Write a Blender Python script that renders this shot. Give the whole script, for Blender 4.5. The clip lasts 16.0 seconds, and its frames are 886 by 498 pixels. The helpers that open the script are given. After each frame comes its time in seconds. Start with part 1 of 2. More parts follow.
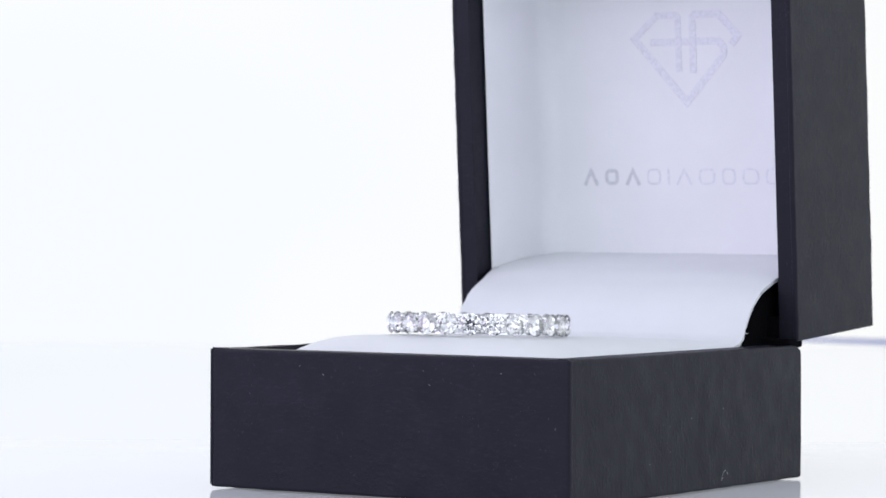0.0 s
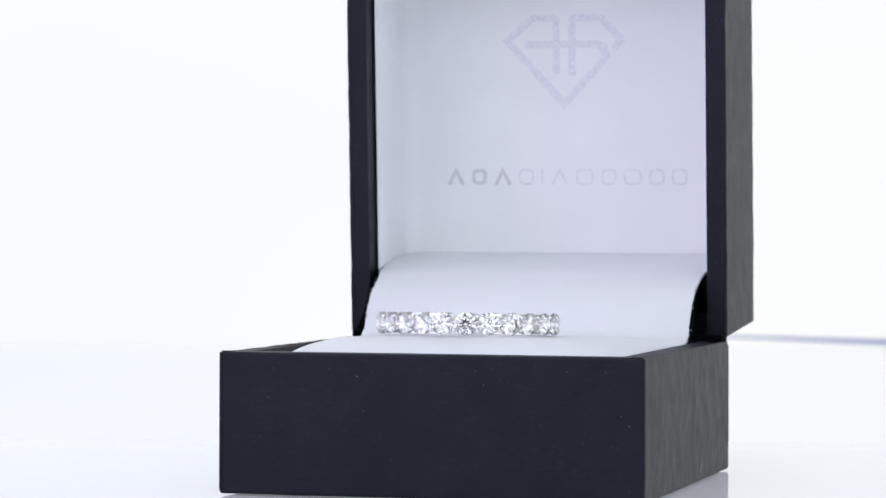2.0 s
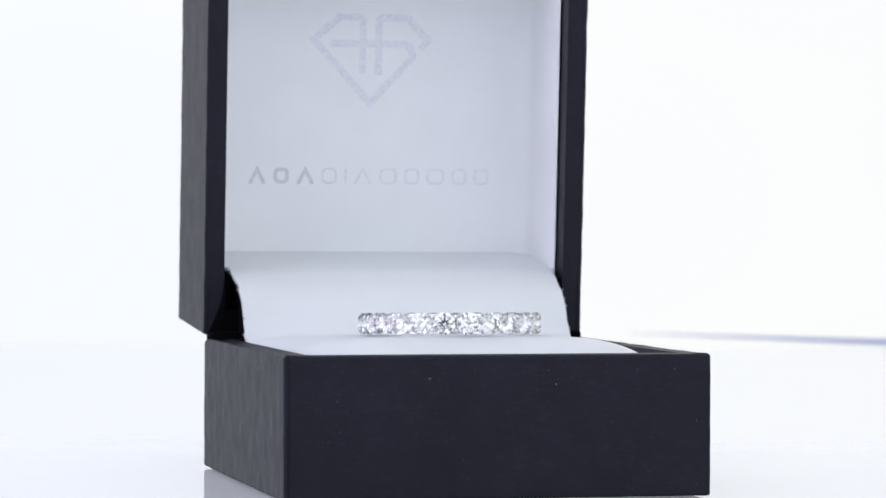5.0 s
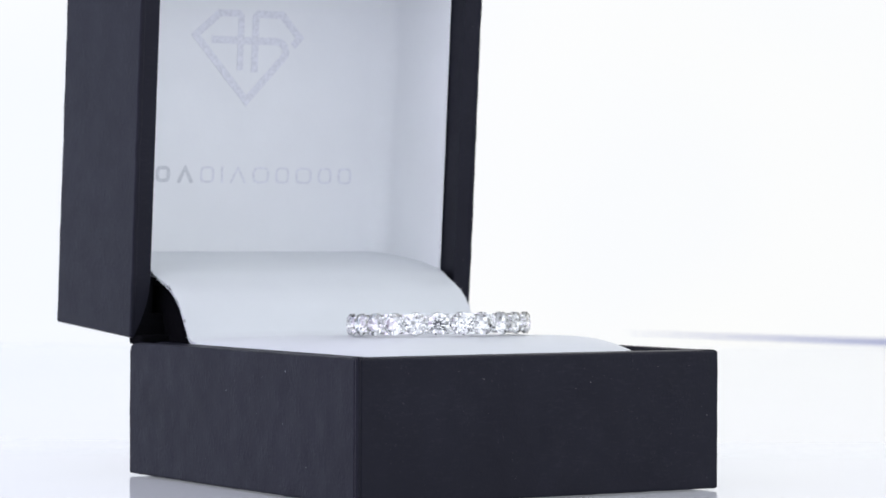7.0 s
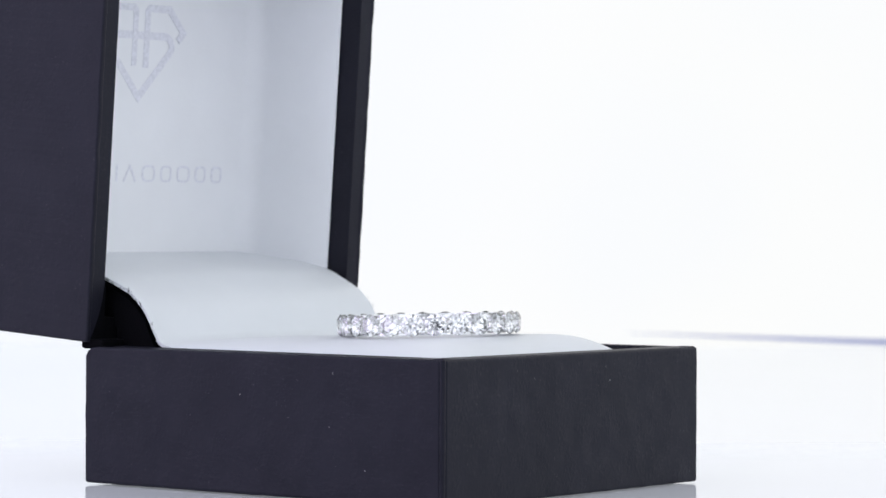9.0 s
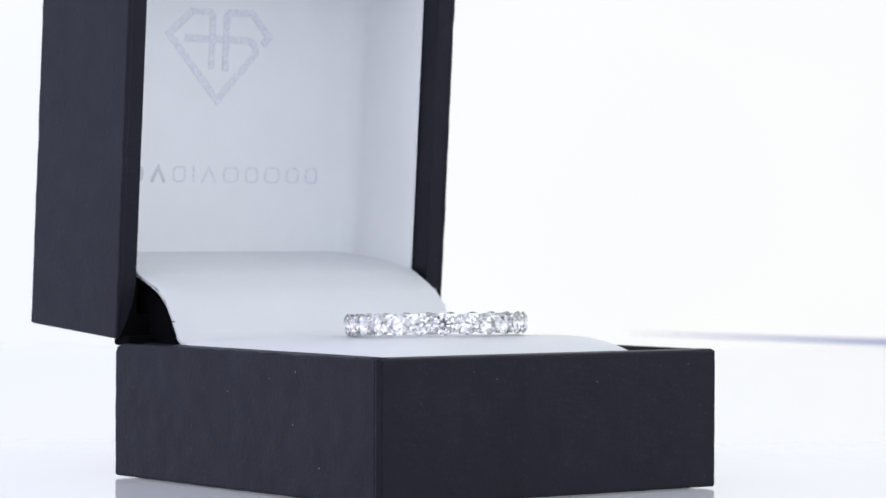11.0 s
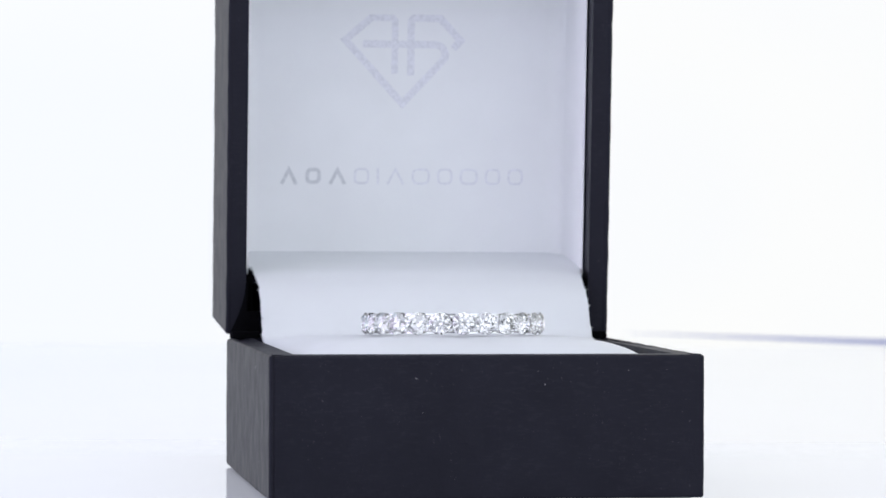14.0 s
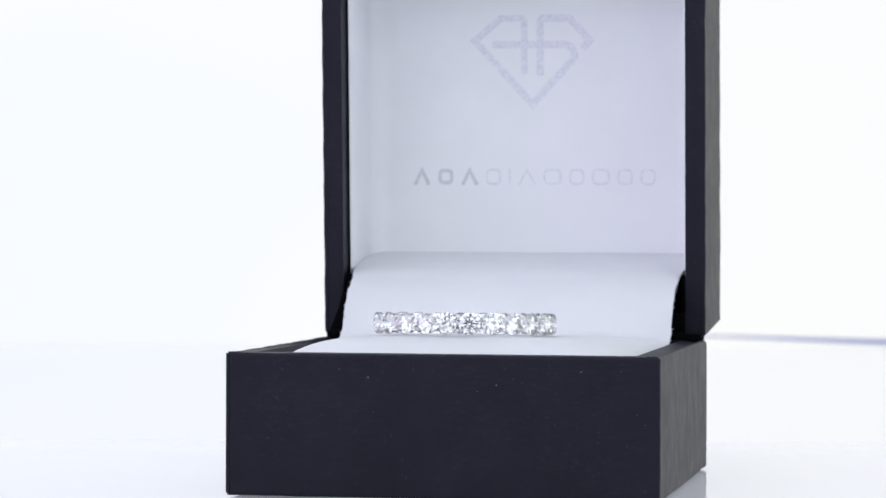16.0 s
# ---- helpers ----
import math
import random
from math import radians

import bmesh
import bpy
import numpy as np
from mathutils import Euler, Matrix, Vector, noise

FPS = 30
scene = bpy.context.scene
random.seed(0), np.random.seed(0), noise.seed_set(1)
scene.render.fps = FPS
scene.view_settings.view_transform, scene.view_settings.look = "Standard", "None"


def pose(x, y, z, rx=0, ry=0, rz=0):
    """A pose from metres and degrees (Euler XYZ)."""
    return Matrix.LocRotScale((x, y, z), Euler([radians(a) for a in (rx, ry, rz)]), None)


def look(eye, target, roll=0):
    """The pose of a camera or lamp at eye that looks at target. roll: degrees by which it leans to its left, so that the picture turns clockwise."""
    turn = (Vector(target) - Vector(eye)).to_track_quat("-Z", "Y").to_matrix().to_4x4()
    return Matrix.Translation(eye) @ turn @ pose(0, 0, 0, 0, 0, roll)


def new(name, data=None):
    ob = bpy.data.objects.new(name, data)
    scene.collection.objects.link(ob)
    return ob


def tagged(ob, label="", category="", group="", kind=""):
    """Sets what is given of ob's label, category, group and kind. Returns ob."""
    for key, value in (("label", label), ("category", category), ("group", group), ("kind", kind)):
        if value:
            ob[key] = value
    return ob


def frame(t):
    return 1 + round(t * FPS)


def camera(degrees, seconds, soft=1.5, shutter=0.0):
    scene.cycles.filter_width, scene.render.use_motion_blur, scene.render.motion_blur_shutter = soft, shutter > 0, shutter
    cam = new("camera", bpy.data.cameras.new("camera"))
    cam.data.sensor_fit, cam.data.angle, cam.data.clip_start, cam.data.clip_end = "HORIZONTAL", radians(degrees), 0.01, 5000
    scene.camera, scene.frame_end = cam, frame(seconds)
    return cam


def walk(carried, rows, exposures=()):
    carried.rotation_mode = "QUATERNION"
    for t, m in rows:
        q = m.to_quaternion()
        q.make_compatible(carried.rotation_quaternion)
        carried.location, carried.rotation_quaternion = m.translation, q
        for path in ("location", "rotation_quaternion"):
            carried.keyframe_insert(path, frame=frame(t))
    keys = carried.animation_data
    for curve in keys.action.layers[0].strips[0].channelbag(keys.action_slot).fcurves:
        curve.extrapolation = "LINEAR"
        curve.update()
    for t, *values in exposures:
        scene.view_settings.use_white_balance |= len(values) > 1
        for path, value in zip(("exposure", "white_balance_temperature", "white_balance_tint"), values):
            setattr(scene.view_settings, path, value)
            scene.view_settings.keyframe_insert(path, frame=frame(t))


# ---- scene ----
# A ring box with a diamond band turns on a white light table, before a camera that stands still.
# The turntable's axis is the world's z axis; box coordinates are in millimetres, y away from the front wall.
SECONDS, TURN_BACK, RATE, FIRST = 16.0, 9.25, 9.535, -34.01
EYE, PITCH, ROLL = (-0.00169, -0.36406, 0.03067), 0.00953, 0.238

cam = camera(15.763, SECONDS, soft=1.5)
# a long lens focused on the ring, so that the lid and the backdrop fall soft
cam.data.dof.use_dof, cam.data.dof.focus_distance, cam.data.dof.aperture_fstop = True, 0.353, 80.0
AIM = (EYE[0], EYE[1] + math.cos(PITCH), EYE[2] - math.sin(PITCH))
walk(cam, [(0.0, look(EYE, AIM, ROLL)), (SECONDS, look(EYE, AIM, ROLL))], exposures=[(0.0, 0.0), (SECONDS, 0.0)])

# ---- world and light ----
world = bpy.data.worlds.new("world")
scene.world = world
world.use_nodes = True
world.node_tree.nodes["Background"].inputs["Color"].default_value = (0.8, 0.85, 1.0, 1)
world.node_tree.nodes["Background"].inputs["Strength"].default_value = 0.05

# how brightly each cloth wall of the assumed light tent glows, in place of lamps
GLOW_BACK, GLOW_LEFT, GLOW_RIGHT, GLOW_TOP, GLOW_FRONT = 0.97, 1.60, 1.12, 0.72, 1.53


# ---- materials ----
def material(name, colour, rough, metallic=0.0, specular=0.5, ior=1.45):
    m = bpy.data.materials.new(name)
    m.use_nodes = True
    b = m.node_tree.nodes["Principled BSDF"]
    b.inputs["Base Color"].default_value = (*colour, 1)
    b.inputs["Roughness"].default_value = rough
    b.inputs["Metallic"].default_value = metallic
    b.inputs["Specular IOR Level"].default_value = specular
    b.inputs["IOR"].default_value = ior
    return m, m.node_tree, b


def noise_node(tree, scale, detail=4.0, stretch=(1, 1, 1), rough=0.55):
    co = tree.nodes.new("ShaderNodeTexCoord")
    mp = tree.nodes.new("ShaderNodeMapping")
    mp.inputs["Scale"].default_value = stretch
    n = tree.nodes.new("ShaderNodeTexNoise")
    n.inputs["Scale"].default_value, n.inputs["Detail"].default_value = scale, detail
    n.inputs["Roughness"].default_value = rough
    tree.links.new(co.outputs["Object"], mp.inputs["Vector"])
    tree.links.new(mp.outputs["Vector"], n.inputs["Vector"])
    return n


def ramp(tree, source, a, b, lo=0.35, hi=0.65):
    r = tree.nodes.new("ShaderNodeValToRGB")
    r.color_ramp.elements[0].position, r.color_ramp.elements[0].color = lo, (*a, 1)
    r.color_ramp.elements[1].position, r.color_ramp.elements[1].color = hi, (*b, 1)
    tree.links.new(source, r.inputs["Fac"])
    return r.outputs["Color"]


def mix(tree, kind, fac, a, b):
    m = tree.nodes.new("ShaderNodeMixRGB")
    m.blend_type = kind
    m.inputs["Fac"].default_value = fac
    tree.links.new(a, m.inputs["Color1"])
    tree.links.new(b, m.inputs["Color2"])
    return m.outputs["Color"]


def bump(tree, shader, height, strength, distance):
    b = tree.nodes.new("ShaderNodeBump")
    b.inputs["Strength"].default_value, b.inputs["Distance"].default_value = strength, distance
    tree.links.new(height, b.inputs["Height"])
    tree.links.new(b.outputs["Normal"], shader.inputs["Normal"])


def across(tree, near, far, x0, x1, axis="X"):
    """A slow drift of the glow's colour along one axis."""
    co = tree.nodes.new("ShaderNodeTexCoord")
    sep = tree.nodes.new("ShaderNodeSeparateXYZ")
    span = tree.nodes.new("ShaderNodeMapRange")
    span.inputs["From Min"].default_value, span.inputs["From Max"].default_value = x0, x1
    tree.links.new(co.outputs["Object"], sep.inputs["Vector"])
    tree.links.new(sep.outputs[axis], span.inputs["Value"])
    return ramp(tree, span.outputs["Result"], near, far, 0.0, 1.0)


def make_paper():
    """Matt black wrapping paper with an embossed leather-like grain, scuffs and pale dust."""
    m, t, b = material("black_wrapping_paper", (0.01, 0.01, 0.013), 0.5, specular=0.2)
    b.inputs["Specular Tint"].default_value = (0.92, 0.88, 1.0, 1)
    wide = ramp(t, noise_node(t, 120, 5).outputs["Fac"], (0.0084, 0.0088, 0.0145), (0.0116, 0.0120, 0.0190), 0.3, 0.7)
    dust = ramp(t, noise_node(t, 3200, 2).outputs["Fac"], (0, 0, 0), (0.06, 0.06, 0.066), 0.66, 0.80)
    patch = ramp(t, noise_node(t, 260, 3).outputs["Fac"], (0, 0, 0), (1, 1, 1), 0.5, 0.7)
    dust = mix(t, "MULTIPLY", 1.0, dust, patch)
    scuff = ramp(t, noise_node(t, 3600, 3, (0.3, 0.3, 1)).outputs["Fac"], (0, 0, 0), (0.007, 0.007, 0.008), 0.52, 0.80)
    wide = mix(t, "ADD", 1.0, wide, mix(t, "MULTIPLY", 1.0, scuff, ramp(t, noise_node(t, 90, 2).outputs["Fac"], (0.2,) * 3, (1, 1, 1), 0.4, 0.62)))
    t.links.new(mix(t, "ADD", 1.0, wide, dust), b.inputs["Base Color"])
    upright = ramp(t, noise_node(t, 2600, 2, (1, 1, 0.65)).outputs["Fac"], (0, 0, 0), (1, 1, 1), 0.4, 0.75)
    level = ramp(t, noise_node(t, 2600, 2, (0.5, 0.5, 1)).outputs["Fac"], (0, 0, 0), (1, 1, 1), 0.4, 0.75)
    grain = mix(t, "MIX", 0.35, upright, level)
    clump = ramp(t, noise_node(t, 420, 2).outputs["Fac"], (0.25,) * 3, (1, 1, 1), 0.42, 0.62)
    bump(t, b, mix(t, "MULTIPLY", 1.0, grain, clump), 0.2, 0.00012)
    t.links.new(ramp(t, noise_node(t, 300, 4).outputs["Fac"], (0.46,) * 3, (0.52,) * 3), b.inputs["Roughness"])
    return m


def make_white(name, colour, rough, scale, strength):
    m, t, b = material(name, colour, rough, specular=0.35)
    low = tuple(c * 0.955 for c in colour)
    t.links.new(ramp(t, noise_node(t, 70, 4).outputs["Fac"], low, colour), b.inputs["Base Color"])
    bump(t, b, noise_node(t, scale, 3).outputs["Fac"], strength, 0.0001)
    return m


PAPER = make_paper()
FELT, ft, fb = material("black_hinge_cloth", (0.003, 0.003, 0.004), 0.95, specular=0.05)
bump(ft, fb, noise_node(ft, 2500, 3).outputs["Fac"], 0.6, 0.0002)
CUSHION = make_white("white_leatherette", (0.685, 0.705, 0.725), 0.42, 1800, 0.15)
LINING = make_white("white_satin_paper", (0.82, 0.826, 0.845), 0.5, 1400, 0.1)


def make_foil(name, colour):
    m, t, b = material(name, colour, 0.45, metallic=0.15)
    n = noise_node(t, 2600, 3)
    t.links.new(ramp(t, n.outputs["Fac"], tuple(c * 0.9 for c in colour), tuple(min(1, c * 1.08) for c in colour)), b.inputs["Base Color"])
    bump(t, b, n.outputs["Fac"], 0.12, 0.0001)
    return m


FOIL = make_foil("pale_silver_foil", (0.715, 0.718, 0.772))
FOIL_DARK = make_foil("silver_foil", (0.61, 0.62, 0.65))
METAL, mt, mb = material("polished_white_gold", (0.93, 0.93, 0.93), 0.27, metallic=1.0)
bump(mt, mb, noise_node(mt, 900, 2).outputs["Fac"], 0.08, 0.0001)
DIAMOND, dt, db = material("diamond", (1, 1, 1), 0.0, ior=2.417)
db.inputs["Transmission Weight"].default_value = 1.0


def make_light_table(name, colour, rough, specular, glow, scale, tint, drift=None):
    """Milky white sheet; light from below is put in as its own glow."""
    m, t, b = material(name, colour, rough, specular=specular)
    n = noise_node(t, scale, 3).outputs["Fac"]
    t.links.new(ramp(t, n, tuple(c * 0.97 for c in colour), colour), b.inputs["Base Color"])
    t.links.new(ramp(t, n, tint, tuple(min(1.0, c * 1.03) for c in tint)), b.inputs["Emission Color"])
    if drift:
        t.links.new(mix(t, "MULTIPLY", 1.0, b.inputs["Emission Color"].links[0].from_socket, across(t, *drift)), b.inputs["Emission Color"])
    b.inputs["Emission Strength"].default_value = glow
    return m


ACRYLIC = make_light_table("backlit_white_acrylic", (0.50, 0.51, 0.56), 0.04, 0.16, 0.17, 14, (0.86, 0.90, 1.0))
# the table's glow is added, drifting cool to warm to blend with the backdrop
TABLE = make_light_table("glowing_white_table", (0.54, 0.55, 0.56), 0.3, 0.2, 0.285, 6, (0.94, 0.94, 0.95), ((0.93, 0.97, 1.03), (1.005, 1.0, 0.96), -0.09, 0.04))


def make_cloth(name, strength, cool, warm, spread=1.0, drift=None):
    """White cloth that glows by itself; random brighter areas stand in for lamps behind it."""
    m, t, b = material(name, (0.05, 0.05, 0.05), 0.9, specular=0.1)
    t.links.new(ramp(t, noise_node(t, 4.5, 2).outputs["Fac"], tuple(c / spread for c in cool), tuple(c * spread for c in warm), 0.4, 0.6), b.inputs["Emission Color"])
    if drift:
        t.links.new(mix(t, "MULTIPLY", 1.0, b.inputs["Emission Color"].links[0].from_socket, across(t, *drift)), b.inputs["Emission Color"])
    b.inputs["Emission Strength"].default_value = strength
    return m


# the backdrop's brightness is its own glow, tinted cool left to warm right
CLOTH_BACK = make_cloth("glowing_backdrop_cloth", GLOW_BACK, (0.925, 0.95, 1.0), (0.995, 0.99, 0.97), drift=((0.99, 0.995, 1.01), (1.012, 1.0, 0.96), -0.10, 0.06))
# added glows for unseen tent sides; the left one dims and turns bluer rearwards
CLOTH_LEFT = make_cloth("tent_glow_left", GLOW_LEFT, (0.81, 0.78, 1.0), (0.84, 0.81, 1.0), 1.5, ((1.16, 1.10, 1.19), (0.50, 0.61, 0.62), -0.05, 0.22, "Y"))
CLOTH_RIGHT = make_cloth("tent_glow_right", GLOW_RIGHT, (0.86, 0.92, 0.98), (0.90, 0.95, 0.98), 1.5)
CLOTH_TOP = make_cloth("tent_glow_top", GLOW_TOP, (0.89, 0.92, 1.0), (0.93, 0.95, 1.0), 1.6)
# weak blue glow that sets the tone of the gap above the hem
GAP_GLOW = make_cloth("gap_blue_glow", 0.52, (0.46, 0.52, 1.0), (0.54, 0.60, 1.0))
CLOTH_FRONT = make_cloth("tent_glow_front", GLOW_FRONT, (0.82, 0.88, 1.0), (0.86, 0.91, 1.0), 1.5)
ROOM, rt, rb = material("grey_room_paint", (0.16, 0.17, 0.22), 0.8)
rt.links.new(ramp(rt, noise_node(rt, 3, 3).outputs["Fac"], (0.14, 0.15, 0.20), (0.18, 0.19, 0.24)), rb.inputs["Base Color"])
LINT, lt, lb = material("pale_lint", (0.3, 0.3, 0.32), 0.9)


# ---- mesh helpers ----
MM = 0.001
BX, BY = -0.93, 16.15                      # the turntable's axis in box coordinates


def bxy(x, y, z):
    return Vector(((x - BX) * MM, (y - BY) * MM, z * MM))


def finish(bm, smooth=False):
    bmesh.ops.recalc_face_normals(bm, faces=bm.faces)
    for f in bm.faces:
        f.smooth = smooth
    for e in bm.edges:
        e.smooth = not e.is_manifold or e.calc_face_angle(0.0) < radians(38)


def part(name, bm, mat, parent=None, label="", smooth=False):
    finish(bm, smooth)
    me = bpy.data.meshes.new(name)
    bm.to_mesh(me)
    bm.free()
    me.materials.append(mat)
    ob = new(name, me)
    if parent:
        ob.parent = parent
    return tagged(ob, label)


def add_box(bm, lo, hi, bevel=0.0, segments=2):
    made = bmesh.ops.create_cube(bm, size=1.0)["verts"]
    for v in made:
        v.co = Vector([lo[i] + (v.co[i] + 0.5) * (hi[i] - lo[i]) for i in range(3)])
    edges = list({e for v in made for e in v.link_edges})
    if bevel:
        bmesh.ops.bevel(bm, geom=edges, offset=bevel, segments=segments, affect="EDGES", profile=0.5)


def slab(lo, hi, bevel=0.0, segments=2):
    bm = bmesh.new()
    add_box(bm, lo, hi, bevel, segments)
    return bm


def worn_slab(lo, hi, bevel, along, cuts=26, amp=0.05):
    """A rounded slab whose faces and edges wander a little, like paper glued over board (millimetres)."""
    bm = slab(lo, hi, bevel, 3)
    long_edges = [e for e in bm.edges if abs((e.verts[1].co - e.verts[0].co)[along]) > 3]
    bmesh.ops.subdivide_edges(bm, edges=long_edges, cuts=cuts, use_grid_fill=True)
    tall = [e for e in bm.edges if abs((e.verts[1].co - e.verts[0].co)[2]) > 3]
    bmesh.ops.subdivide_edges(bm, edges=tall, cuts=17, use_grid_fill=True)
    for v in bm.verts:
        n = noise.noise_vector(v.co * 0.45)
        v.co += Vector((n.x, n.y, n.z * 1.3)) * amp
    return bm


def round_rear(bm, r=1.9):
    """Rounds the tray's upper rear edge, where the hinge paper pulls over it."""
    for v in bm.verts:
        dy, dz = v.co.y - (DEPTH - r), v.co.z - (HIGH - r)
        if dy > 0 and dz > 0:
            k = math.hypot(dy, dz)
            if k > r:
                v.co.y, v.co.z = DEPTH - r + dy * r / k, HIGH - r + dz * r / k
    return bm


def open_box(w0, w1, d0, d1, z0, z1, wall, floor, bevel):
    """A tray open at the top: outer walls, rim, inner walls and inner floor, edges rounded (millimetres)."""
    bm = bmesh.new()
    rings = []
    for inset, z in ((0, z0), (0, z1), (wall, z1), (wall, z0 + floor)):
        rings.append([bm.verts.new((x, y, z)) for x, y in ((w0 + inset, d0 + inset), (w1 - inset, d0 + inset), (w1 - inset, d1 - inset), (w0 + inset, d1 - inset))])
    bm.faces.new(rings[0][::-1])
    for a, b in zip(rings, rings[1:]):
        for i in range(4):
            bm.faces.new((a[i], a[(i + 1) % 4], b[(i + 1) % 4], b[i]))
    bm.faces.new(rings[3])
    outer = [e for e in bm.edges if all(v in rings[0] + rings[1] + rings[2] for v in e.verts) and not all(v in rings[2] for v in e.verts)]
    outer = [e for e in outer if not (any(v in rings[1] for v in e.verts) and any(v in rings[2] for v in e.verts))]
    bmesh.ops.bevel(bm, geom=outer, offset=bevel, segments=3, affect="EDGES", profile=0.5)
    return bm


def to_metres(bm, place):
    for v in bm.verts:
        v.co = place(*v.co)
    return bm


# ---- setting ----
tagged(part("table", slab((-0.9, -0.9, -0.8), (0.9, 0.503, -0.004), 0.0005), TABLE), "white laminate table top under the acrylic plate, with an added glow", "table", kind="structure")
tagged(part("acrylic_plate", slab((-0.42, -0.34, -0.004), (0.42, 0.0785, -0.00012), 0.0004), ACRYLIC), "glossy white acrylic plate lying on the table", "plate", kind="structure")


def hem_low(x):
    return -0.0003 - max(0.0, x - 0.05) * 0.042


def hem_high(x):
    return hem_low(x) - 0.002 * max(0.0, min(1.0, (0.05 - x) / 0.04)) + max(0.0, x - 0.045) * 0.02


def cloth_strip(name, y, low, high, mat):
    """A hanging cloth across the whole width, a millimetre thick, between two edge lines."""
    bm = bmesh.new()
    xs = [-0.5 + 0.01 * i for i in range(101)]
    rows = [[[bm.verts.new((x, yy, low(x))), bm.verts.new((x, yy, high(x)))] for x in xs] for yy in (y, y + 0.0008)]
    for i in range(len(xs) - 1):
        for r in rows:
            bm.faces.new((r[i][0], r[i + 1][0], r[i + 1][1], r[i][1]))
        for k in (0, 1):
            bm.faces.new((rows[0][i][k], rows[0][i + 1][k], rows[1][i + 1][k], rows[1][i][k]))
    return part(name, bm, mat)


TENT = (-0.46, 0.46, -0.42, 0.505, 0.62)      # the assumed light tent: left, right, front, back, height
tagged(cloth_strip("backdrop", TENT[3], hem_high, lambda x: TENT[4], CLOTH_BACK), "bright white backdrop cloth behind the table, its light put in as glow", "backdrop", kind="structure")
tagged(cloth_strip("backdrop_hem", TENT[3] - 0.002, lambda x: -0.02, hem_low, CLOTH_BACK), "white cloth hem along the table's far edge, glowing like the backdrop", "backdrop", kind="structure")
# unseen walls and ceiling, added only to light the box
tagged(part("glow_wall_left", slab((TENT[0] - 0.004, TENT[2], -0.004), (TENT[0], TENT[3], TENT[4])), CLOTH_LEFT), "unseen glowing tent wall added as cool light from the left", "tent wall", kind="structure")
tagged(part("glow_wall_right", slab((TENT[1], TENT[2], -0.004), (TENT[1] + 0.004, TENT[3], TENT[4])), CLOTH_RIGHT), "unseen glowing tent wall added as light from the right", "tent wall", kind="structure")
tagged(part("glow_ceiling", slab((TENT[0], TENT[2], TENT[4]), (TENT[1], TENT[3], TENT[4] + 0.004)), CLOTH_TOP), "unseen glowing tent ceiling added as light from above", "tent ceiling", kind="structure")


def tent_front():
    """The unseen glowing front cloth with an opening behind the camera."""
    bm = bmesh.new()
    y0, y1 = TENT[2] - 0.004, TENT[2]
    x0, x1, z0, z1 = -0.10, 0.10, -0.004, 0.14
    add_box(bm, (TENT[0], y0, -0.004), (x0, y1, TENT[4]))
    add_box(bm, (x1, y0, -0.004), (TENT[1], y1, TENT[4]))
    add_box(bm, (x0, y0, z1), (x1, y1, TENT[4]))
    return part("glow_wall_front", bm, CLOTH_FRONT)


tagged(tent_front(), "unseen glowing tent front with an opening, added as front light", "tent wall", kind="structure")
# strip added behind the gap so that it shows pale blue, not black
tagged(part("gap_glow_strip", slab((-0.5, TENT[3] + 0.012, -0.03), (0.5, TENT[3] + 0.013, 0.1)), GAP_GLOW), "added dim blue glowing strip that tints the gap under the backdrop", "backdrop", kind="structure")
for name, lo, hi in (("wall_back", (-1.6, 0.8, -0.8), (1.6, 0.85, 1.6)), ("wall_front", (-1.6, -1.65, -0.8), (1.6, -1.6, 1.6)),
                     ("wall_left", (-1.65, -1.6, -0.8), (-1.6, 0.8, 1.6)), ("wall_right", (1.6, -1.6, -0.8), (1.65, 0.8, 1.6))):
    tagged(part(name, slab(lo, hi), ROOM), "blue-grey painted room wall", "wall", kind="structure")
tagged(part("floor", slab((-1.6, -1.6, -0.85), (1.6, 0.8, -0.8)), ROOM), "grey room floor", "floor", kind="structure")
tagged(part("ceiling", slab((-1.6, -1.6, 1.6), (1.6, 0.8, 1.65)), ROOM), "grey room ceiling", "ceiling", kind="structure")


# ---- ring box ----
HALF, DEPTH, HIGH = 24.05, 52.56, 15.83
LID_LEFT, LID_RIGHT = -24.2, 23.92
LID_Y, LID_Z, LID_BACK, LID_TALL, LEAN = 52.16, 16.23, 72.08, 52.5, 0.0683


PANEL = 69.24                               # the front face of the lining in the lid


def lid_place(x, y, z):
    """Lid coordinates (upright lid) to box coordinates: it leans forward about its lower front edge and is a little skewed."""
    c, s = math.cos(LEAN), math.sin(LEAN)
    y, z = y - LID_Y - 0.0065 * (x - LID_LEFT), z - LID_Z
    return bxy(x, LID_Y + c * y - s * z, LID_Z + s * y + c * z)


def lid_mesh():
    bm = open_box(LID_LEFT + 0.1, LID_RIGHT - 0.1, 0, LID_TALL, 0, LID_BACK - LID_Y, 2.4, 2.0, 0.28)
    for v in bm.verts:
        x, y, z = v.co
        v.co = lid_place(x, LID_BACK - z, LID_Z + y)
    return bm


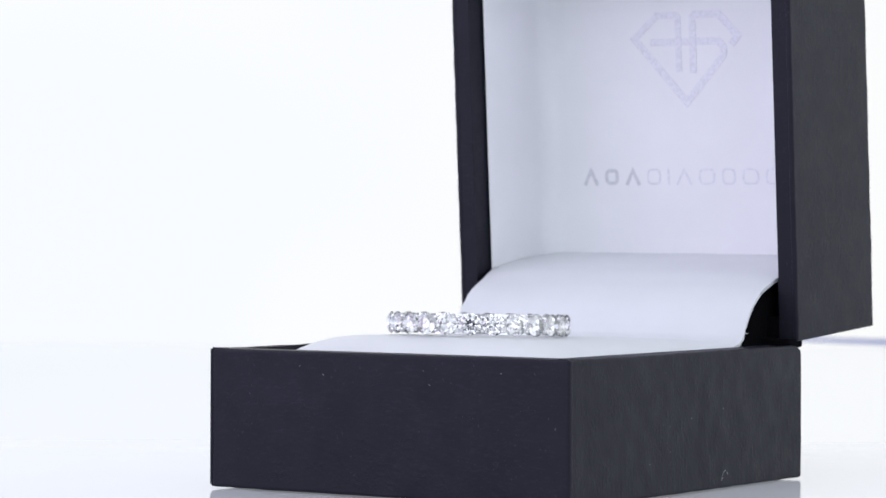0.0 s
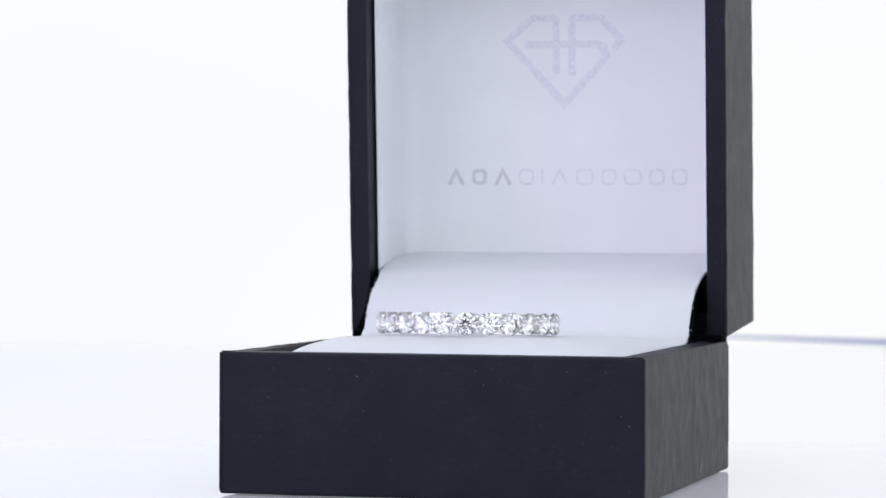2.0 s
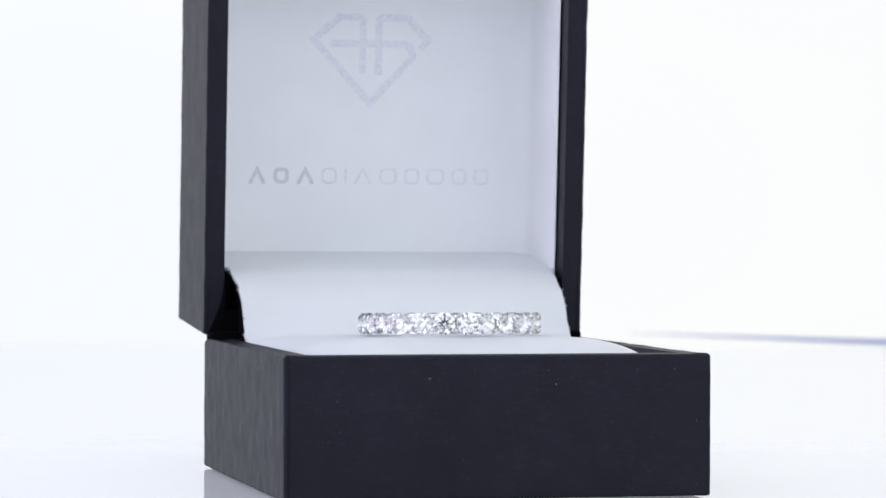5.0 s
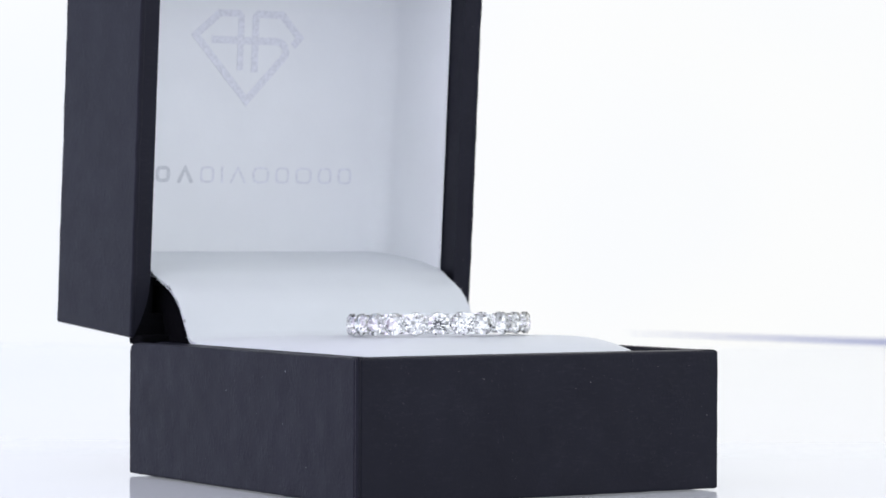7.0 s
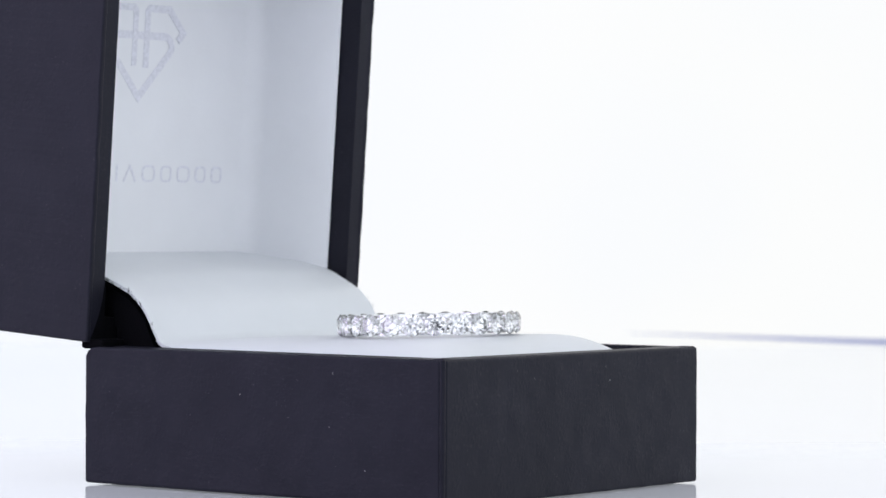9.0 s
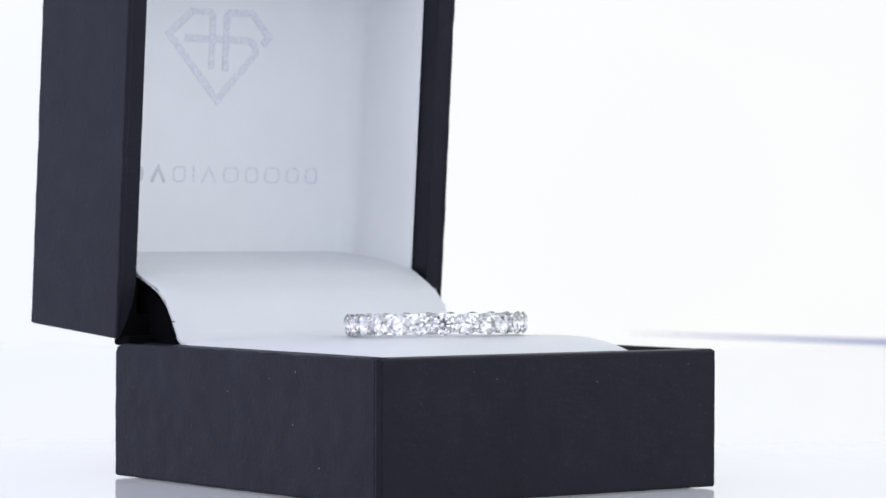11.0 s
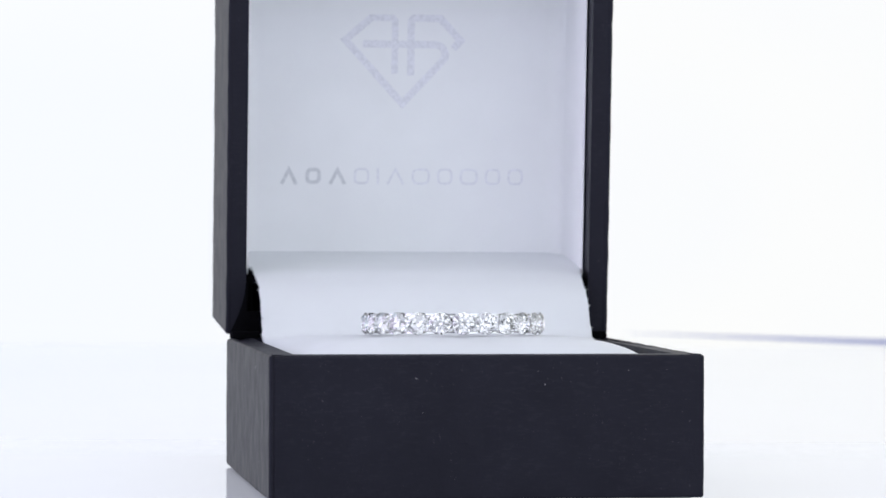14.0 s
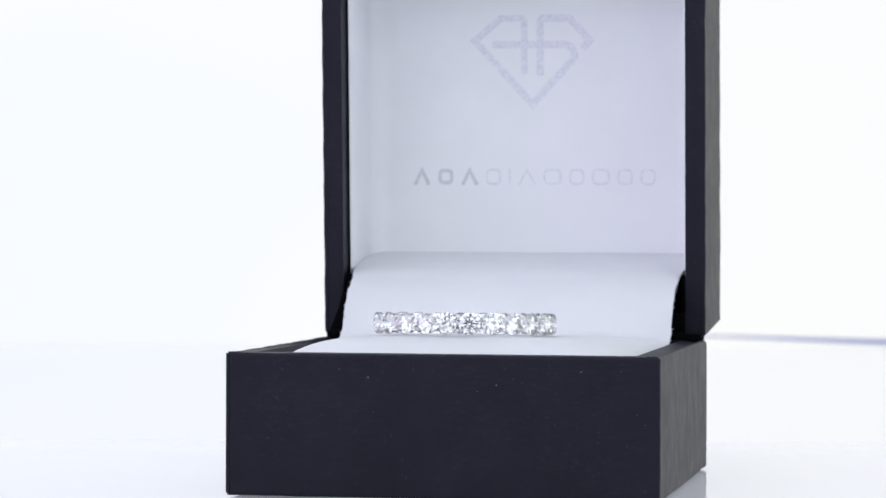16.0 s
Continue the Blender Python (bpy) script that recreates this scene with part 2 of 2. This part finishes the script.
def sheet_solid(grid, thick):
    """A closed sheet from a grid of points, thickened downwards."""
    bm = bmesh.new()
    up = [[bm.verts.new(p) for p in row] for row in grid]
    dn = [[bm.verts.new(p - Vector((0, 0, thick))) for p in row] for row in grid]
    n, m = len(grid), len(grid[0])
    for i in range(n - 1):
        for j in range(m - 1):
            bm.faces.new((up[i][j], up[i][j + 1], up[i + 1][j + 1], up[i + 1][j]))
            bm.faces.new((dn[i][j], dn[i + 1][j], dn[i + 1][j + 1], dn[i][j + 1]))
    for i in range(n - 1):
        for j in (0, m - 1):
            bm.faces.new((up[i][j], up[i + 1][j], dn[i + 1][j], dn[i][j]))
    for j in range(m - 1):
        for i in (0, n - 1):
            bm.faces.new((up[i][j], up[i][j + 1], dn[i][j + 1], dn[i][j]))
    return bm


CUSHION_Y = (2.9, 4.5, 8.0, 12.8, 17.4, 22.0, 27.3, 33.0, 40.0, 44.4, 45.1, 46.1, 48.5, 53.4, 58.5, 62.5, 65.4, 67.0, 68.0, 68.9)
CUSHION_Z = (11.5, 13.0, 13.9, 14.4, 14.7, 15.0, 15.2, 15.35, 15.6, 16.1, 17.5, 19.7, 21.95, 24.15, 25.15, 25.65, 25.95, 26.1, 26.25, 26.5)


CREST_Y = (2.9, 5.0, 7.5, 10.0, 20.0, 31.0, 38.0, 43.6, 46.0)
CREST_Z = (13.0, 15.2, 16.75, 17.5, 17.25, 16.95, 16.7, 16.45, 0.0)


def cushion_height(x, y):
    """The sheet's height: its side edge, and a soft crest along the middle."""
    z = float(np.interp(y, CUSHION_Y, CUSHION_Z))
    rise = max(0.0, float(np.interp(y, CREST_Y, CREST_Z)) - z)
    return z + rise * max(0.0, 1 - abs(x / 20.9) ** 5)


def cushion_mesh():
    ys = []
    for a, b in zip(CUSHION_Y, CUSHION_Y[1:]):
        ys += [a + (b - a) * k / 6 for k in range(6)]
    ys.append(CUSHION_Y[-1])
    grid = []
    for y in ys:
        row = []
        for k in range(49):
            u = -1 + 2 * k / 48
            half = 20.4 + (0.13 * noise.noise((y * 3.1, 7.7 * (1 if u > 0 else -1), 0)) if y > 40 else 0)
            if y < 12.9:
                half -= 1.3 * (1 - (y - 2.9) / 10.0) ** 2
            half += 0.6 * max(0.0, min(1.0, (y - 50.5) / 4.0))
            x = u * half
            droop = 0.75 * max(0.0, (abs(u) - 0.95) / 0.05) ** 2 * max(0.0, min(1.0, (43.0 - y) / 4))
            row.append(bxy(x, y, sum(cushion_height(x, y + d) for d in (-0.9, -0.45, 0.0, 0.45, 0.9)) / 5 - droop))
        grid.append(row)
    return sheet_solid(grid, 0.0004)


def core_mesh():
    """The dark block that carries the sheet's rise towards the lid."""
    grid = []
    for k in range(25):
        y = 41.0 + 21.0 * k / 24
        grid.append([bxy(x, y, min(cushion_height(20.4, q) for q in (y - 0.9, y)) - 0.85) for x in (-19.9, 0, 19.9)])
    bm = bmesh.new()
    up = [[bm.verts.new(p) for p in row] for row in grid]
    dn = [[bm.verts.new((p.x, p.y, (3.0 if i < 12 else 17.9) * MM)) for p in row] for i, row in enumerate(grid)]
    for i in range(24):
        for j in range(2):
            bm.faces.new((up[i][j], up[i][j + 1], up[i + 1][j + 1], up[i + 1][j]))
            bm.faces.new((dn[i][j], dn[i + 1][j], dn[i + 1][j + 1], dn[i][j + 1]))
        for j in (0, 2):
            bm.faces.new((up[i][j], up[i + 1][j], dn[i + 1][j], dn[i][j]))
    for i in (0, 24):
        for j in range(2):
            bm.faces.new((up[i][j], up[i][j + 1], dn[i][j + 1], dn[i][j]))
    return bm


def lining_mesh():
    """One padded sheet along the lid's sides and back, with rounded inner corners and a rounded front edge."""
    r, xl, xr, y0, y1 = 2.6, -21.15, 20.95, LID_Y + 3.0, PANEL
    side = [(0.0, y0 + 0.25), (0.07, y0 + 0.08), (0.25, y0)]
    bend = [math.pi / 2 * k / 8 for k in range(9)]
    path = [(xl - dx, y) for dx, y in side[::-1]] + [(xl, y1 - r - 5.0)]
    path += [(xl + r - r * math.cos(a), y1 - r + r * math.sin(a)) for a in bend]
    path += [(xr - r + r * math.sin(a), y1 - r + r * math.cos(a)) for a in bend]
    path += [(xr, y1 - r - 5.0)] + [(xr + dx, y) for dx, y in side]
    bm = bmesh.new()
    inner, outer = [], []
    for i, (x, y) in enumerate(path):
        ax, ay = path[max(0, i - 1)]
        cx, cy = path[min(len(path) - 1, i + 1)]
        d = Vector((cx - ax, cy - ay)).normalized()
        n = Vector((-d.y, d.x)) * 0.3
        low = LID_Z + 7.15 + 0.12 * noise.noise((x * 0.7, y * 0.9, 3.0))
        inner.append([bm.verts.new((x, y, low)), bm.verts.new((x, y, LID_Z + LID_TALL - 2.8))])
        outer.append([bm.verts.new((x + n.x, y + n.y, low)), bm.verts.new((x + n.x, y + n.y, LID_Z + LID_TALL - 2.8))])
    for i in range(len(path) - 1):
        for r_ in (inner, outer):
            bm.faces.new((r_[i][0], r_[i + 1][0], r_[i + 1][1], r_[i][1]))
        for k in (0, 1):
            bm.faces.new((inner[i][k], inner[i + 1][k], outer[i + 1][k], outer[i][k]))
    for i in (0, len(path) - 1):
        bm.faces.new((inner[i][0], inner[i][1], outer[i][1], outer[i][0]))
    return to_metres(bm, lid_place)


def lid_slab(lo, hi, bevel=0.0):
    return to_metres(slab(lo, hi, bevel), lid_place)


def stroke(bm, points, width, y0, y1):
    """A flat mitred band on the lid's lining along points (x, z), standing proud from y1 to y0."""
    pts = [Vector(p) for p in points]
    left, right = [], []
    for i, p in enumerate(pts):
        a = (p - pts[i - 1]).normalized() if i else (pts[1] - p).normalized()
        b = (pts[i + 1] - p).normalized() if i < len(pts) - 1 else a
        n = Vector((-a.y - b.y, a.x + b.x)).normalized()
        n *= width / 2 / max(0.5, n.dot(Vector((-a.y, a.x))))
        left.append(p + n)
        right.append(p - n)
    rows = [[bm.verts.new((q.x, y, q.y)) for q in line] for line, y in ((left, y0), (right, y0), (right, y1), (left, y1))]
    for r, q in zip(rows, rows[1:] + rows[:1]):
        for i in range(len(pts) - 1):
            bm.faces.new((r[i], r[i + 1], q[i + 1], q[i]))
    for i in (0, -1):
        bm.faces.new([r[i] for r in rows])


def build_ring_box():
    box = tagged(new("ring_box"), "open black paper-wrapped ring box with white cushion and lining", "ring box")
    base = part("base", to_metres(round_rear(open_box(-HALF + 0.15, HALF - 0.15, 0.15, DEPTH - 0.05, 0.11, HIGH, 2.75, 1.5, 0.2)), bxy), PAPER, box, "matt black paper-wrapped tray", smooth=False)
    lid = part("lid", lid_mesh(), PAPER, box, "matt black paper-wrapped lid standing open")
    part("cushion", cushion_mesh(), CUSHION, box, "white leatherette cushion sheet curving up into the lid", smooth=True)
    part("front_wrap", to_metres(worn_slab((-HALF + 0.42, 0.0, 0.10), (HALF, 0.95, HIGH - 0.04), 0.32, 0), bxy), PAPER, base)
    part("side_wrap", to_metres(round_rear(worn_slab((-HALF, 0.42, 0.10), (-HALF + 0.95, DEPTH, HIGH - 0.04), 0.32, 1, 64)), bxy), PAPER, base)
    part("side_wrap", to_metres(round_rear(worn_slab((HALF - 0.95, 0.3, 0.10), (HALF - 0.015, DEPTH, HIGH - 0.04), 0.32, 1, 64)), bxy), PAPER, base)
    bm = bmesh.new()
    bmesh.ops.create_cone(bm, segments=14, radius1=0.31, radius2=0.31, depth=HIGH + 0.04, cap_ends=True)
    bmesh.ops.bevel(bm, geom=[e for e in bm.edges if abs(e.verts[0].co.z - e.verts[1].co.z) < 1e-6], offset=0.26, segments=4, affect="EDGES")
    bmesh.ops.translate(bm, verts=bm.verts, vec=(-HALF + 0.32, 0.32, HIGH / 2 + 0.17))
    part("corner_fold", to_metres(bm, bxy), PAPER, base, smooth=True)
    for cx in (-1, 1):
        x0, x1 = sorted((cx * (HALF - 0.32), cx * (HALF - 1.6)))
        bm = slab((x0, 0.32, HIGH - 0.1), (x1, 1.6, HIGH + 0.06), 0.075)
        for v in bm.verts:
            v.co.z += 0.05 * noise.noise((v.co.x * 0.9, v.co.y * 0.9, cx * 3.0))
        part("rim_tuck", to_metres(bm, bxy), PAPER, base)
    part("foot_plate", to_metres(slab((-HALF + 9, 9, -0.12), (HALF - 9, DEPTH - 9, 0.4), 0.05), bxy), PAPER, base)
    part("cushion_core", core_mesh(), FELT, box, "black cloth block under the cushion")
    part("hinge", to_metres(slab((-23.6, 50.2, 15.5), (23.6, 53.6, 16.6), 0.3), bxy), FELT, box, "black cloth hinge strip")
    for sx in (-1, 1):
        x0, x1 = (LID_LEFT, LID_LEFT + 0.7) if sx < 0 else (LID_RIGHT - 0.7, LID_RIGHT)
        part("side_wrap", to_metres(worn_slab((x0, LID_Y - 0.06, LID_Z + 0.05), (x1, LID_BACK + 0.02, LID_Z + LID_TALL), 0.24, 2, 60, 0.07), lid_place), PAPER, lid)
    part("lining", lining_mesh(), LINING, lid, "white satin paper lining with rounded corners", smooth=True)
    part("lower_lining", lid_slab((-21.3, LID_Y + 1.0, LID_Z + 2.0), (21.3, PANEL + 0.4, LID_Z + 2.6)), FELT, lid, "black cloth along the lid's lower wall")
    for s in (-1, 1):
        x0, x1 = sorted((s * 20.85, s * 21.4))
        part("inner_cloth", lid_slab((x0, LID_Y + 0.8, LID_Z + 2.1), (x1, PANEL + 0.6, LID_Z + 7.0)), FELT, lid, "black cloth inside the lid's lower corner")
    part("hinge_flap", lid_slab((-21.6, LID_Y - 0.12, LID_Z + 0.1), (21.4, LID_Y + 1.2, LID_Z + 2.85), 0.1), FELT, lid, "black cloth flap over the lid's lower rim")
    bm = bmesh.new()
    arc = [(LID_LEFT + 2.45 - 1.9 * (1 - q) ** 1.7, LID_Z + 0.25 + 6.2 * q) for q in [k / 8 for k in range(9)]]
    rim = [(LID_LEFT + 2.62, z) for x, z in arc]
    rows = [[bm.verts.new((x, y, z)) for x, z in line] for line, y in ((arc, LID_Y - 0.08), (rim, LID_Y - 0.14), (rim, LID_Y + 0.9), (arc, LID_Y + 0.9))]
    for r, q in zip(rows, rows[1:] + rows[:1]):
        for i in range(8):
            bm.faces.new((r[i], r[i + 1], q[i + 1], q[i]))
    for i in (0, -1):
        bm.faces.new([r[i] for r in rows])
    part("gusset", to_metres(bm, lid_place), FELT, lid, "black cloth gusset over the lid's lower rim")
    part("top_lining", lid_slab((-20.9, LID_Y + 2.5, LID_Z + LID_TALL - 3.6), (20.9, PANEL - 0.1, LID_Z + LID_TALL - 2.85)), LINING, lid, "white satin paper top panel")
    emblem = bmesh.new()
    y0, y1 = PANEL - 0.06, PANEL + 0.1
    bend = [(4.1 + 1.35 * math.sin(a), 50.75 + 1.35 * math.cos(a)) for a in [0.3 * k for k in range(7)]]
    for k, (points, w) in enumerate((
            ([(-4.3, 55.45), (-7.6, 52.6), (-0.1, 44.45)] + [(5.05, 49.95)] + bend[::-1] + [(-5.3, 52.1)], 0.95),
            ([(-4.55, 55.5), (-1.5, 55.5), (-1.15, 55.1), (-1.15, 48.3)], 0.85),
            ([(0.95, 48.1), (0.95, 55.1), (1.3, 55.5), (4.75, 55.5), (7.45, 52.65), (6.5, 51.6)], 0.95))):
        stroke(emblem, points, w, y0 - 0.006 * k, y1)
    part("emblem", to_metres(emblem, lid_place), FOIL, lid, "pale silver foil gem emblem")
    kinds = "tltlitwlwll"                      # a plain shape for each mark: triangle, upright loop, line, wide loop
    widths = {"t": 2.35, "l": 2.0, "i": 0.3, "w": 2.35}
    x = -15.9
    gap = (31.8 - sum(widths[c] for c in kinds)) / 10
    for k, c in enumerate(kinds):
        bm = bmesh.new()
        w, z0, z1 = 0.46 if k < 3 else 0.25, 33.95, 36.05
        x0, x1, mid = x + w / 2, x + widths[c] - w / 2, x + widths[c] / 2
        if c == "i":
            points = [(mid, z0), (mid, z1)]
        elif c == "t":
            points = [(x0, z0), (mid, z1 - w / 2), (x1, z0)]
        else:
            points = [(mid + (x1 - mid) * math.copysign(abs(math.cos(a)) ** 0.6, math.cos(a)), 35.0 + (1.05 - w / 2) * math.copysign(abs(math.sin(a)) ** 0.6, math.sin(a))) for a in [math.tau * q / 20 + 0.02 for q in range(21)]]
        stroke(bm, points, w, y0, y1)
        part("lettering_bar", to_metres(bm, lid_place), FOIL_DARK if k < 3 else FOIL, lid)
        x += widths[c] + gap
    flecks = bmesh.new()
    rnd = random.Random(5)
    for k in range(34):
        face, u, z = rnd.choice((0, 0, 1, 2)), rnd.random(), rnd.uniform(1.0, HIGH - 0.8)
        r = rnd.choice((0.03, 0.03, 0.035, 0.05)) * 0.6
        at = ((u - 0.5) * 46, -0.01, z) if face == 0 else ((HALF + 0.01) * (1 if face == 1 else -1), 1.5 + u * 49, z)
        m = Matrix.Translation(at) @ Euler((rnd.random() * 6, rnd.random() * 6, rnd.random() * 6)).to_matrix().to_4x4() @ Matrix.Diagonal((rnd.choice((1, 1, 3, 6)), 1, 0.6, 1))
        bmesh.ops.create_icosphere(flecks, subdivisions=1, radius=r, matrix=m)
    for at in ((-HALF - 0.02, 28.56, 11.12), (-HALF - 0.02, 10.6, 3.6), (6.2, -0.02, 12.6), (HALF + 0.02, 26.0, 8.4)):
        bmesh.ops.create_icosphere(flecks, subdivisions=1, radius=0.055, matrix=Matrix.Translation(at))
    tagged(part("dust_flecks", to_metres(flecks, bxy), LINT, base, "pale dust flecks on the black paper"), kind="stuff")
    speck = bmesh.new()
    bmesh.ops.create_icosphere(speck, subdivisions=1, radius=0.09, matrix=Matrix.Translation((6.3, 44.7, cushion_height(6.3, 44.7) + 0.05)) @ Matrix.Diagonal((2.4, 0.8, 0.7, 1)))
    part("speck", to_metres(speck, bxy), LINT, box, "small grey speck on the cushion")
    fray = bmesh.new()
    for k in range(46):
        side = 1 if k < 30 else -1
        y = rnd.uniform(43.8, 54.5)
        z = cushion_height(20.4, y) - 0.2
        way = Vector((side * rnd.uniform(0.4, 1.0), rnd.uniform(-0.8, 0.3), rnd.uniform(-0.2, 0.9))).normalized()
        size = rnd.uniform(0.15, 0.5)
        m = Matrix.Translation(Vector((side * 20.3, y, z)) + way * size / 2) @ way.to_track_quat("Z", "Y").to_matrix().to_4x4()
        bmesh.ops.create_cone(fray, segments=5, radius1=0.07, radius2=0.015, depth=size, cap_ends=True, matrix=m)
    tagged(part("frayed_fibres", to_metres(fray, bxy), CUSHION, box, "short white frayed fibres along the cushion's cut edge"), kind="stuff")
    fuzz = bmesh.new()
    for k in range(150):
        side = 1 if k % 3 == 0 else -1
        y = (rnd.uniform(45.0, 55.0) if k % 2 else rnd.uniform(52.0, 55.5)) if side < 0 else rnd.uniform(44.0, 50.5)
        z = cushion_height(20.4, y) - rnd.uniform(0.2, 0.9)
        way = Vector((side * rnd.uniform(0.2, 0.9), rnd.uniform(-1.0, 0.4), rnd.uniform(-0.1, 1.0))).normalized()
        size = rnd.uniform(0.4, 1.0) if side < 0 else rnd.uniform(0.2, 0.4)
        m = Matrix.Translation(Vector((side * (20.25 if y < 51 else 20.6), y, z)) + way * size / 2) @ way.to_track_quat("Z", "Y").to_matrix().to_4x4()
        bmesh.ops.create_cone(fuzz, segments=4, radius1=0.06, radius2=0.01, depth=size, cap_ends=True, matrix=m)
    tagged(part("cloth_fuzz", to_metres(fuzz, bxy), FELT, box, "fuzzy black fibres along the cloth block's cut edge"), kind="stuff")
    fibre = bmesh.new()
    loop = [Vector((HALF + 0.03, 33.5 + 0.9 * math.cos(a) * (1 - a / 9), 1.5 + 0.55 * math.sin(a * 1.4))) for a in [0.25 * k for k in range(18)]]
    for a, b in zip(loop, loop[1:]):
        d = b - a
        m = Matrix.Translation((a + b) / 2) @ d.to_track_quat("Z", "Y").to_matrix().to_4x4()
        bmesh.ops.create_cone(fibre, segments=5, radius1=0.022, radius2=0.022, depth=d.length * 1.1, matrix=m)
    part("lint_fibre", to_metres(fibre, bxy), LINT, base, "curled pale lint fibre")
    return box


RING_BOX = build_ring_box()

# ---- diamond ring ----
RING_X, RING_Y, RING_Z, RING_TILT = -0.8, 20.39, 18.6, -1.8
STONES, GIRDLE_R, STONE_R = 24, 10.15, 1.27


def brilliant():
    """A round brilliant: table, crown, girdle and pavilion facets; it looks along +x."""
    pts = []
    for i in range(8):
        a = math.tau * i / 8
        pts.append((0.33, 0.57 * math.cos(a), 0.57 * math.sin(a)))
        a += math.pi / 8
        pts.append((0.229, 0.77 * math.cos(a), 0.77 * math.sin(a)))
    for i in range(16):
        a = math.tau * i / 16
        pts.append((0.025, math.cos(a), math.sin(a)))
        pts.append((-0.025, math.cos(a), math.sin(a)))
    for i in range(8):
        a = math.tau * (i + 0.5) / 8
        pts.append((-0.70, 0.22 * math.cos(a), 0.22 * math.sin(a)))
    pts.append((-0.87, 0, 0))
    bm = bmesh.new()
    for p in pts:
        bm.verts.new([c * STONE_R * MM for c in p])
    hull = bmesh.ops.convex_hull(bm, input=bm.verts)
    loose = [g for g in hull["geom_interior"] if isinstance(g, bmesh.types.BMVert)]
    bmesh.ops.delete(bm, geom=loose, context="VERTS")
    return bm


def hoop(bm, r0, r1, z0, z1, steps=96):
    rings = [[bm.verts.new((r * MM * math.cos(math.tau * i / steps), r * MM * math.sin(math.tau * i / steps), z * MM)) for i in range(steps)] for r, z in ((r0, z0), (r1, z0), (r1, z1), (r0, z1))]
    for a, b in zip(rings, rings[1:] + rings[:1]):
        for i in range(steps):
            bm.faces.new((a[i], a[(i + 1) % steps], b[(i + 1) % steps], b[i]))


def build_ring():
    ring = tagged(new("diamond_ring"), "white gold eternity ring set with round diamonds, lying on the cushion", "ring")
    for z in (-1.0, 1.0):
        bm = bmesh.new()
        hoop(bm, 8.7, 9.72, z - 0.1, z + 0.1)
        part("rail", bm, METAL, ring, "polished white gold rail", smooth=False)
    stone = part("diamond", brilliant(), DIAMOND, ring, "clear round brilliant diamond")
    bm = bmesh.new()
    bmesh.ops.create_cone(bm, segments=8, radius1=0.15 * MM, radius2=0.13 * MM, depth=1.3 * MM, cap_ends=True)
    bmesh.ops.rotate(bm, verts=bm.verts, cent=(0, 0, 0), matrix=Matrix.Rotation(math.pi / 2, 3, "Y"))
    knob = bmesh.ops.create_icosphere(bm, subdivisions=2, radius=0.2 * MM)["verts"]
    bmesh.ops.translate(bm, verts=knob, vec=(0.68 * MM, 0, 0))
    prong = part("prong", bm, METAL, ring, "white gold claw", smooth=True)
    bm = bmesh.new()
    add_box(bm, (-0.5 * MM, -0.2 * MM, -0.1 * MM), (0.12 * MM, 0.2 * MM, 0.1 * MM), 0.04 * MM)
    bridge = part("bridge", bm, METAL, ring, "white gold bridge between two stones")
    first = True
    for i in range(STONES):
        a = -90 - 2.4 + 360 / STONES * i
        turn = Matrix.Rotation(radians(a), 4, "Z")
        half = Matrix.Rotation(radians(a + 180 / STONES), 4, "Z")
        for src, ms in ((stone, [turn @ Matrix.Translation((GIRDLE_R * MM, 0, 0)) @ Matrix.Rotation(radians(random.uniform(-9, 9)), 4, "X") @ Matrix.Rotation(radians(random.uniform(-1.5, 1.5)), 4, "Z")]),
                        (prong, [half @ Matrix.Translation((9.55 * MM, 0, z * MM)) for z in (-0.76, 0.76)]),
                        (bridge, [half @ Matrix.Translation((9.6 * MM, 0, 0))])):
            for k, m in enumerate(ms):
                if first and k == 0:
                    src.matrix_basis = m
                else:
                    ob = new(src.name.split(".")[0], src.data)
                    ob.parent = ring
                    ob["label"] = src["label"]
                    ob.matrix_basis = m
        first = False
    return ring


DIAMOND_RING = build_ring()


# ---- what moves ----
def angle(t):
    return FIRST + RATE * (t if t <= TURN_BACK else 2 * TURN_BACK - t)


def motions():
    times = [0.5 * i for i in range(33)] + [9.15, 9.25, 9.35]
    box_rows, ring_rows = [], []
    seat = Matrix.Translation(bxy(RING_X, RING_Y, RING_Z)) @ pose(0, 0, 0, RING_TILT, 0, 0)
    for t in sorted(times):
        m = pose(0, 0, 0, 0, 0, angle(t))
        box_rows.append((t, m))
        ring_rows.append((t, m @ seat))
    walk(RING_BOX, box_rows)
    walk(DIAMOND_RING, ring_rows)


motions()
